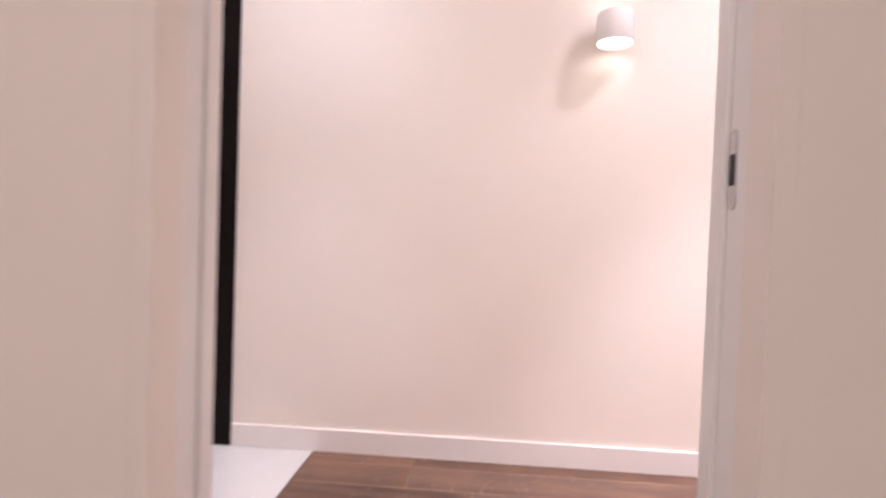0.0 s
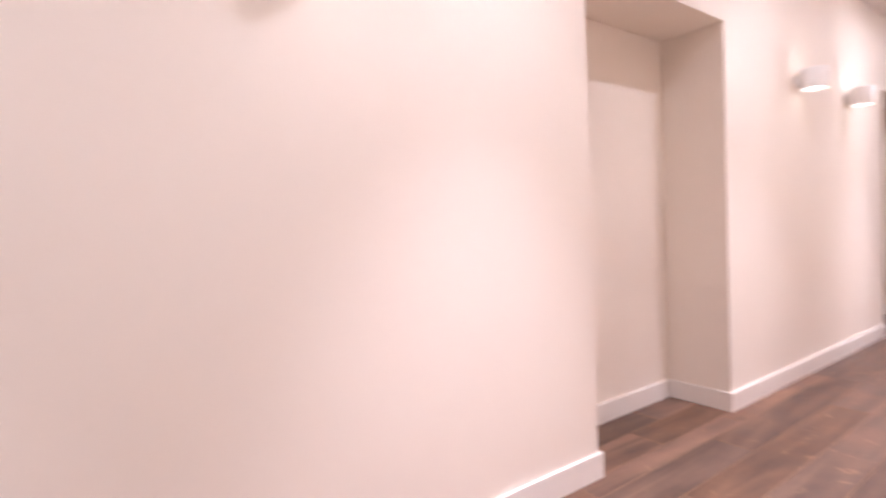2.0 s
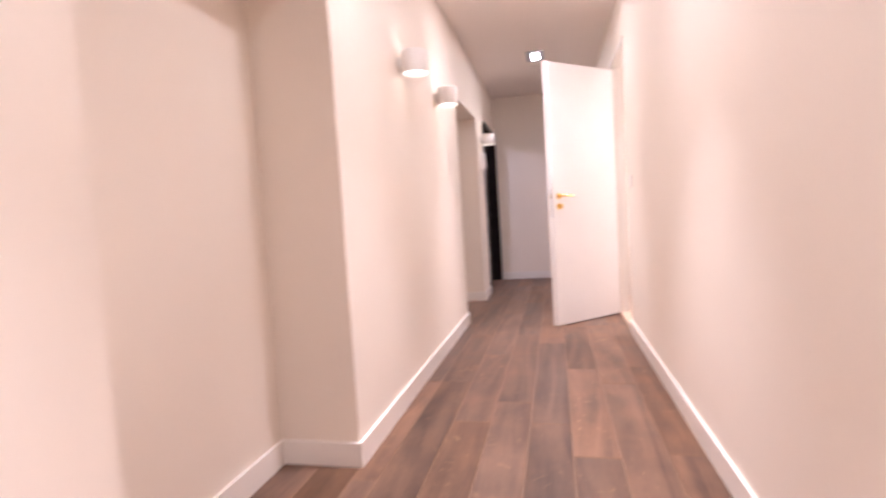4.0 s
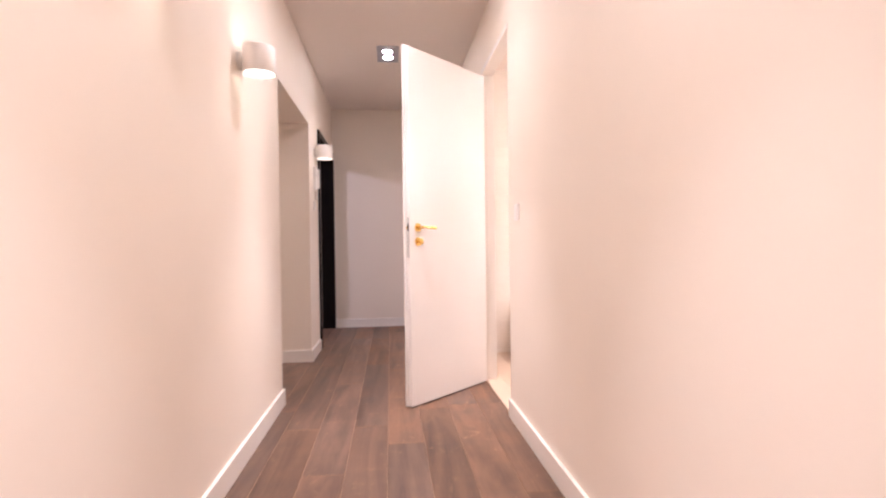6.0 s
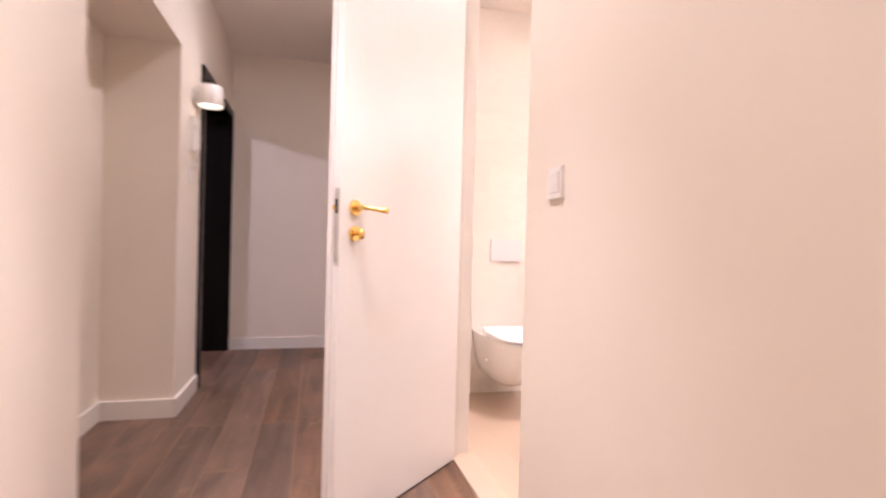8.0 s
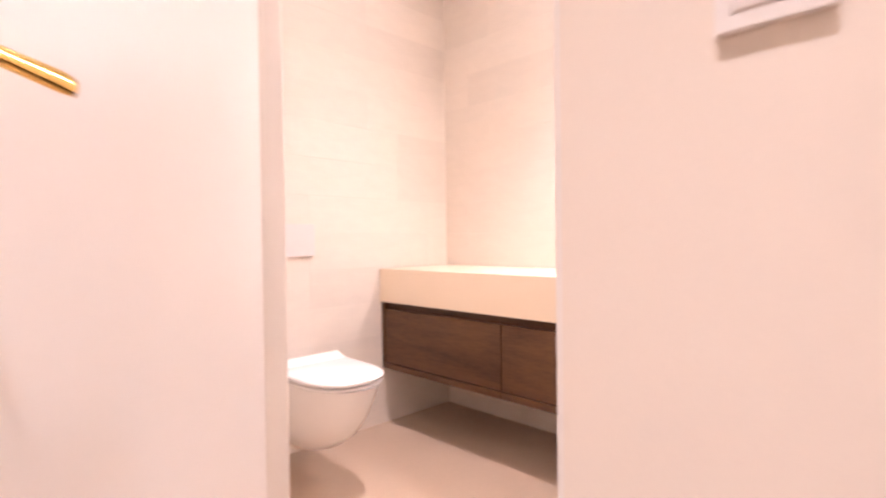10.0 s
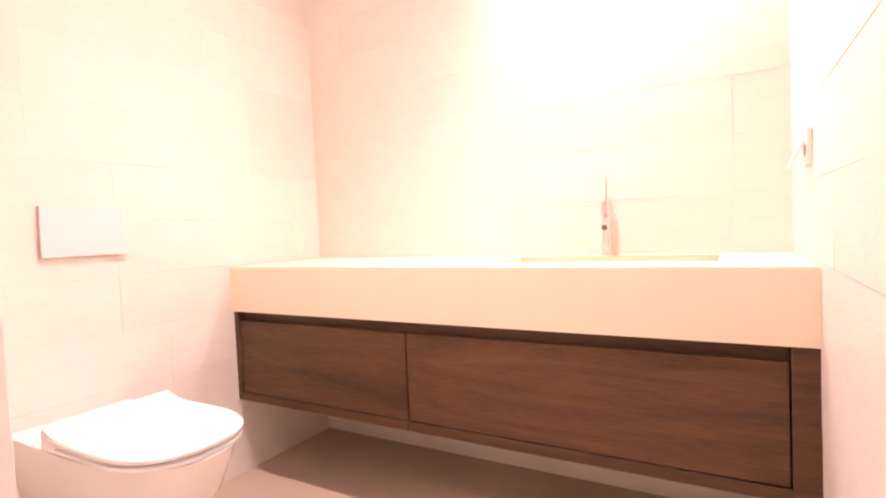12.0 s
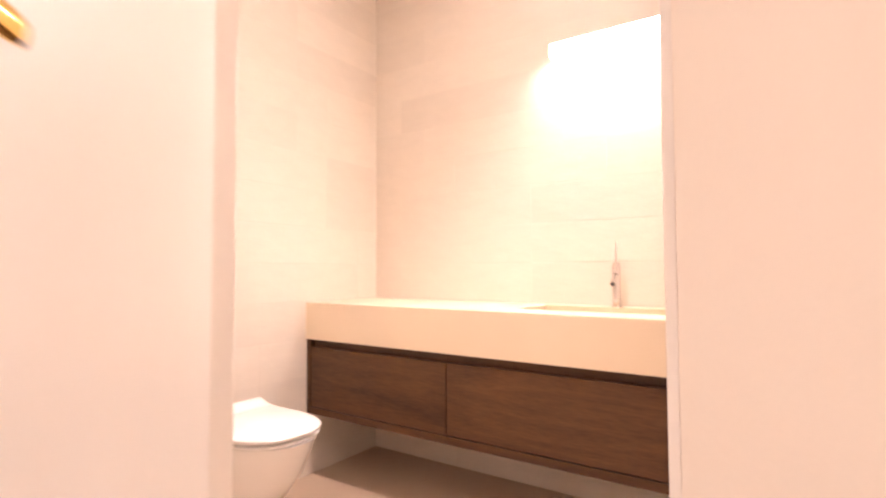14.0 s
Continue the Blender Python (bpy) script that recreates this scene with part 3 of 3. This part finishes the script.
loft(bm, [[(fx, fy, fz) for fx, fz in fall] for fy in (BATH_Y0 - 0.12, BATH_Y1 + 0.12)])
setting("floor_bath", bm, SCREED, "pale beige smooth floor falling gently from the threshold", "floor")

# ---- countertop with sunk basin ----
CF, CT, CB = 2.466, 0.768, 0.597       # front face, top and underside
SX0, SX1, SY0, SY1 = 2.635, 2.888, 4.368, 4.99
ctop = thing("countertop", pose(0, 0, 0), "thick cream solid-surface countertop with a sunk rectangular basin", "countertop")
g = 0.003
y0, y1, xb = BATH_Y0 + 0.006, BATH_Y1 - 0.006, BATH_X - 0.006
bm = bmesh.new()
outer_t = [(CF, y0), (xb, y0), (xb, y1), (CF, y1)]
inner_t = [(SX0, SY0), (SX1, SY0), (SX1, SY1), (SX0, SY1)]
floor_t = [(SX0 - 0.01, SY0 - 0.01), (SX1 + 0.03, SY0 - 0.01), (SX1 + 0.03, SY1 + 0.01), (SX0 - 0.01, SY1 + 0.01)]  # undercut basin sides
o_top = [bm.verts.new((x, y, CT)) for x, y in outer_t]
o_bot = [bm.verts.new((x, y, CB)) for x, y in outer_t]
i_top = [bm.verts.new((x, y, CT)) for x, y in inner_t]
i_bot = [bm.verts.new((x, y, CT - 0.11)) for x, y in floor_t]
for i in range(4):
    j = (i + 1) % 4
    bm.faces.new((o_top[i], o_top[j], i_top[j], i_top[i]))
    bm.faces.new((o_bot[i], o_bot[j], o_top[j], o_top[i]))
    bm.faces.new((i_top[i], i_top[j], i_bot[j], i_bot[i]))
bm.faces.new(i_bot)
bm.faces.new(list(reversed(o_bot)))
bmesh.ops.recalc_face_normals(bm, faces=bm.faces)
sharp = [e for e in bm.edges if all(abs(v.co.z - CT) < 1e-6 for v in e.verts) and len({v in o_top for v in e.verts}) == 1]
bmesh.ops.bevel(bm, geom=sharp, offset=0.003, segments=2, affect="EDGES")
part("slab", bm, CORIAN, ctop)
bm = bmesh.new()
cyl(bm, ((SX0 + SX1) / 2, 4.70, CT - 0.1098), ((SX0 + SX1) / 2, 4.70, CT - 0.106), 0.031, 0.029)
part("drain", bm, CHROME, ctop, "chrome basin waste", True)

# ---- vanity cabinet ----
KB = 0.251
cab = thing("vanity_cabinet", pose(0, 0, 0), "wall-hung dark smoked oak vanity cabinet with two drawers", "cabinet")
KF = CF + 0.008
part("side_panel", bm_boxes(((KF, y1 - 0.022, KB), (xb, y1, CB - 0.001)), bevel=0.001), OAK_FRONT, cab)
part("side_panel", bm_boxes(((KF, y0, KB), (xb, y0 + 0.052, CB - 0.001)), bevel=0.001), OAK_FRONT, cab)
part("bottom_panel", bm_boxes(((KF, y0 + 0.052, KB), (xb, 5.226, KB + 0.030)), bevel=0.001), OAK_FRONT, cab)
part("bottom_panel", bm_boxes(((KF, 5.228, KB), (xb, y1 - 0.022, KB + 0.030)), bevel=0.001), OAK_FRONT, cab)
part("grip_channel", bm_boxes(((KF + 0.030, y0 + 0.052, KB + 0.2), (KF + 0.045, y1 - 0.022, CB - 0.001))), OAK_FRONT, cab, "recessed shadow gap")
for a, b in ((y0 + 0.056, 5.224), (5.229, y1 - 0.026)):
    bm = bmesh.new()
    box(bm, (KF + 0.004, a, KB + 0.0335), (KF + 0.026, b, 0.560), 0.0012)
    part("drawer_front", bm, OAK_FRONT, cab)

# ---- tap ----
tap = thing("basin_tap", pose(2.926, 4.697, CT), "slim chrome single-lever basin tap with pin lever", "tap")
bm = bmesh.new()
cyl(bm, (0, 0, 0), (0, 0, 0.006), 0.021, 0.020)
cyl(bm, (0, 0, 0.006), (0, 0, 0.165), 0.0165, 0.0165)
part("body", bm, CHROME, tap, smooth=True)
bm = bmesh.new()
cyl(bm, (-0.010, 0, 0.128), (-0.092, -0.011, 0.094), 0.0115, 0.0115, 24)
spout = part("spout", bm, CHROME, tap, smooth=True)
bm = bmesh.new()
cyl(bm, (-0.0919, -0.011, 0.09405), (-0.0936, -0.0112, 0.0933), 0.0092, 0.0092, 24)
part("aerator", bm, AERATOR, spout, "dark aerator")
bm = bmesh.new()
cyl(bm, (0, 0, 0.1655), (0, 0, 0.180), 0.0155, 0.012)
cyl(bm, (0, 0, 0.178), (0.006, 0, 0.262), 0.0042, 0.0036, 16)
part("lever", bm, CHROME, tap, "thin chrome pin lever", True)

# ---- toilet ----


def d_shape(w, back, front, z, n=28, sq=2.5):
    """A rounded D outline: straight at the wall, super-elliptic at the front."""
    w *= 0.95
    pts = []
    mid = back - (back - front) * 0.45
    for k in range(n + 1):
        a = math.pi * k / n
        c, s = math.cos(a), math.sin(a)
        pts.append((w / 2 * math.copysign(abs(c) ** (2 / sq), c), mid - (mid - front) * abs(s) ** (2 / sq), z))
    pts.append((-w / 2, back, z))
    pts.append((w / 2, back, z))
    return pts


TX = 1.902
toilet = thing("toilet", pose(TX, BATH_Y1 - 0.012, 0), "white wall-hung ceramic toilet with closed lid", "toilet")
bm = bmesh.new()
prof = [(0.13, -0.30, 0.085), (0.17, -0.34, 0.092), (0.235, -0.43, 0.125), (0.285, -0.51, 0.18), (0.325, -0.575, 0.26), (0.350, -0.615, 0.34), (0.362, -0.635, 0.385)]
loft(bm, [d_shape(w * 0.93, 0.0, f, z) for w, f, z in prof])
part("bowl", bm, CERAMIC, toilet, "glossy white ceramic bowl", True)
bm = bmesh.new()
loft(bm, [d_shape(0.326, -0.252, -0.618, 0.3855), d_shape(0.336, -0.248, -0.630, 0.389), d_shape(0.336, -0.248, -0.630, 0.396), d_shape(0.326, -0.252, -0.620, 0.399)])
part("seat", bm, SEAT_WHITE, toilet, "thin white seat", True)
bm = bmesh.new()
loft(bm, [d_shape(0.322, -0.252, -0.620, 0.4025), d_shape(0.338, -0.245, -0.634, 0.406), d_shape(0.340, -0.245, -0.636, 0.415), d_shape(0.333, -0.247, -0.631, 0.4195), d_shape(0.322, -0.250, -0.623, 0.4212)])
lid = part("lid", bm, SEAT_WHITE, toilet, "slim white soft-close lid", True)
bm = bmesh.new()
loft(bm, [d_shape(0.312, -0.255, -0.606, 0.3985), d_shape(0.312, -0.255, -0.606, 0.4030)])
part("lid_gap", bm, STEEL, lid)
bm = bmesh.new()
rings = []
for xx, inset in ((-0.159, 0.004), (-0.155, 0.0), (0.155, 0.0), (0.159, 0.004)):
    rear, top = -0.200 - inset, 0.440 - inset
    rings.append([(xx, rear, 0.386), (xx, -0.258, 0.386), (xx, -0.285, 0.4205), (xx, -0.258, 0.4225), (xx, -0.238, 0.429), (xx, -0.226, top - 0.002), (xx, -0.214, top), (xx, rear, top - 0.006)])
loft(bm, rings)
part("hinge_block", bm, SEAT_WHITE, toilet, "raised rear hinge cover", True)
bm = bmesh.new()
cyl(bm, (-0.152, -0.25, 0.24), (-0.13, -0.25, 0.24), 0.008, 0.008, 16)
part("fixing_cap", bm, PLASTIC, toilet)

fp = thing("flush_plate", pose(1.966, BATH_Y1 - 0.007, 0.919), "white rectangular flush plate on the tiled wall", "flush plate")
bm = bmesh.new()
box(bm, (-0.109, -0.004, -0.070), (0.109, 0, 0.070), 0.001)
part("mount", bm, STEEL, fp)
bm = bmesh.new()
box(bm, (-0.113, -0.015, -0.0735), (0.113, -0.004, 0.0735), 0.0015)
part("plate", bm, PLATE, fp)

# ---- splash-proof socket ----
so = thing("wall_socket", pose(2.595, BATH_Y0 + 0.007, 1.028), "white splash-proof socket with raised flap", "socket")
bm = bmesh.new()
box(bm, (-0.041, 0, -0.041), (0.041, 0.010, 0.041), 0.002)
part("frame", bm, PLASTIC, so)
bm = bmesh.new()
cyl(bm, (0, 0.010, 0), (0, 0.0115, 0), 0.020, 0.020, 24)
part("outlet", bm, STEEL, so, "grey outlet recess")
bm = bmesh.new()
box(bm, (-0.032, -0.003, -0.062), (0.032, 0.003, 0.0), 0.001)
bmesh.ops.rotate(bm, verts=bm.verts, cent=(0, 0, 0), matrix=Matrix.Rotation(radians(27), 3, "X"))
bmesh.ops.translate(bm, verts=bm.verts, vec=(0, 0.0135, 0.012))
part("flap", bm, PLASTIC, so, "tilted hinged flap")

# ---- floor boards of the corridor ----
setting("floor_base", bm_boxes(((0, -1.30, -0.1), (W, Y1, -0.006)), ((-NICHE_DEEP - 0.02, N1[0], -0.1), (0, N1[1], -0.006)), ((-NICHE_DEEP - 0.04, N2[0], -0.1), (0, N2[1], -0.006)), ((WL, FAR[0], -0.1), (0, FAR[1], -0.006))), GAP, "dark sub-floor under the oak boards", "floor")
boards = tagged(new("floor"), "smoked dark brown oak plank floor of the corridor", "floor", kind="structure")
rng = random.Random(4)
BW, JOINT = 0.178, 0.0008
board_meshes = {}


def board(x0, x1, ya, yb):
    w, ln = round(x1 - x0 - JOINT, 4), round(yb - ya - JOINT, 3)
    if (w, ln) not in board_meshes:
        b_ = bmesh.new()
        box(b_, (-w / 2, -ln / 2, -0.006), (w / 2, ln / 2, 0))
        top = [e for e in b_.edges if all(v.co.z > -1e-6 for v in e.verts)]
        bmesh.ops.bevel(b_, geom=top, offset=0.0016, segments=1, affect="EDGES")
        b_.normal_update()
        for f in b_.faces:
            if 0.2 < f.normal.z < 0.95:
                f.material_index = 1
        board_meshes[(w, ln)] = mesh_of("plank", b_, OAK_FLOOR)
        board_meshes[(w, ln)].materials.append(OAK_EDGE)
    ob = new("plank", board_meshes[(w, ln)])
    ob.parent = boards
    ob.location = ((x0 + x1) / 2, (ya + yb) / 2, rng.uniform(-0.0004, 0.0004))


def strip(x0, x1, ya, yb):
    y = ya
    first = True
    while y < yb - 0.01:
        ln = rng.choice((0.45, 0.7, 0.95)) if first else rng.choice((1.1, 1.4, 1.7))
        first = False
        e = min(yb, y + ln)
        if yb - e < 0.25:
            e = yb
        board(x0, x1, y, e)
        y = e


x = -0.077
edges = [0.0]
while edges[-1] < W - 0.05:
    x += BW
    edges.append(min(x, W))
edges[-1] = W
for a, b in zip(edges, edges[1:]):
    strip(a, b, -1.30, Y1)
for (na, nb, deep) in ((*N1, NICHE_DEEP), (*N2, NICHE_DEEP + 0.02), (*FAR, 0.42)):
    strip(-deep / 2, 0.0, na, nb)
    strip(-deep, -deep / 2, na, nb)

# ---- wall tiles of the shower room ----
ROW, TLEN, TT = 0.1765, 0.754, 0.006
tile_meshes = {}


def tile_mesh(w, h, k):
    """A hand-made tile: slightly uneven face, soft chamfered rim."""
    key = (round(w, 3), round(h, 3), k)
    if key not in tile_meshes:
        r_ = random.Random(k * 77 + int(w * 1000))
        b_ = bmesh.new()
        nx = 4 if w > 0.3 else 2
        hw, hh, c = w / 2 - 0.0002, h / 2 - 0.0002, 0.0018
        us = [-hw] + [(-hw + c) + (2 * hw - 2 * c) * i / (nx - 1) for i in range(nx)] + [hw]
        vs_ = [-hh, -hh + c, 0.0, hh - c, hh]
        grid = []
        for iu, u in enumerate(us):
            col = []
            for iv, v_ in enumerate(vs_):
                rim = iu in (0, len(us) - 1) or iv in (0, 4)
                d = 0.0057 if rim else TT + r_.uniform(-0.0005, 0.0007)
                ju = 0
                jv = r_.uniform(-0.0002, 0.0) if iv in (0, 4) else 0
                col.append(b_.verts.new((u + ju, d, v_ + jv)))
            grid.append(col)
        for i in range(len(us) - 1):
            for j in range(4):
                b_.faces.new((grid[i][j], grid[i + 1][j], grid[i + 1][j + 1], grid[i][j + 1]))
        bmesh.ops.recalc_face_normals(b_, faces=b_.faces)
        if sum(f.normal.y for f in b_.faces) < 0:
            bmesh.ops.reverse_faces(b_, faces=b_.faces)
        tile_meshes[key] = mesh_of("wall_tile", b_, TILE, False)
    return tile_meshes[key]


def tile_wall(parent, origin, turn, length, z_from, seed):
    """Rows of tiles along a wall that starts at origin and runs along local +x, facing local +y."""
    r_ = random.Random(seed)
    base = Matrix.Translation(origin) @ pose(0, 0, 0, 0, 0, turn)
    zz = 0.069 - ROW
    i = 0
    while zz < CEIL - 0.01:
        z0, z1 = max(zz, z_from), min(zz + ROW, CEIL)
        if z1 - z0 > 0.02:
            u = -r_.choice((0.0, 0.19, 0.38, 0.60))
            while u < length - 0.001:
                a, b = max(u, 0), min(u + TLEN, length)
                if b - a > 0.02:
                    ob = new("wall_tile", tile_mesh(b - a, z1 - z0, r_.randrange(3)))
                    ob.parent = parent
                    ob.matrix_world = base @ pose((a + b) / 2, r_.uniform(-0.0005, 0.0004), (z0 + z1) / 2, rx=r_.uniform(-0.14, 0.14))
                u += TLEN
        zz += ROW


tile_wall(bpy.data.objects["wall_bath_east"], (BATH_X, BATH_Y0, 0), 90, BATH_Y1 - BATH_Y0, BATH_Z, 1)
tile_wall(bpy.data.objects["wall_bath_north"], (BATH_X, BATH_Y1, 0), 180, BATH_X - WB, BATH_Z, 2)
tile_wall(bpy.data.objects["wall_bath_south"], (WB, BATH_Y0, 0), 0, BATH_X - WB, BATH_Z, 3)
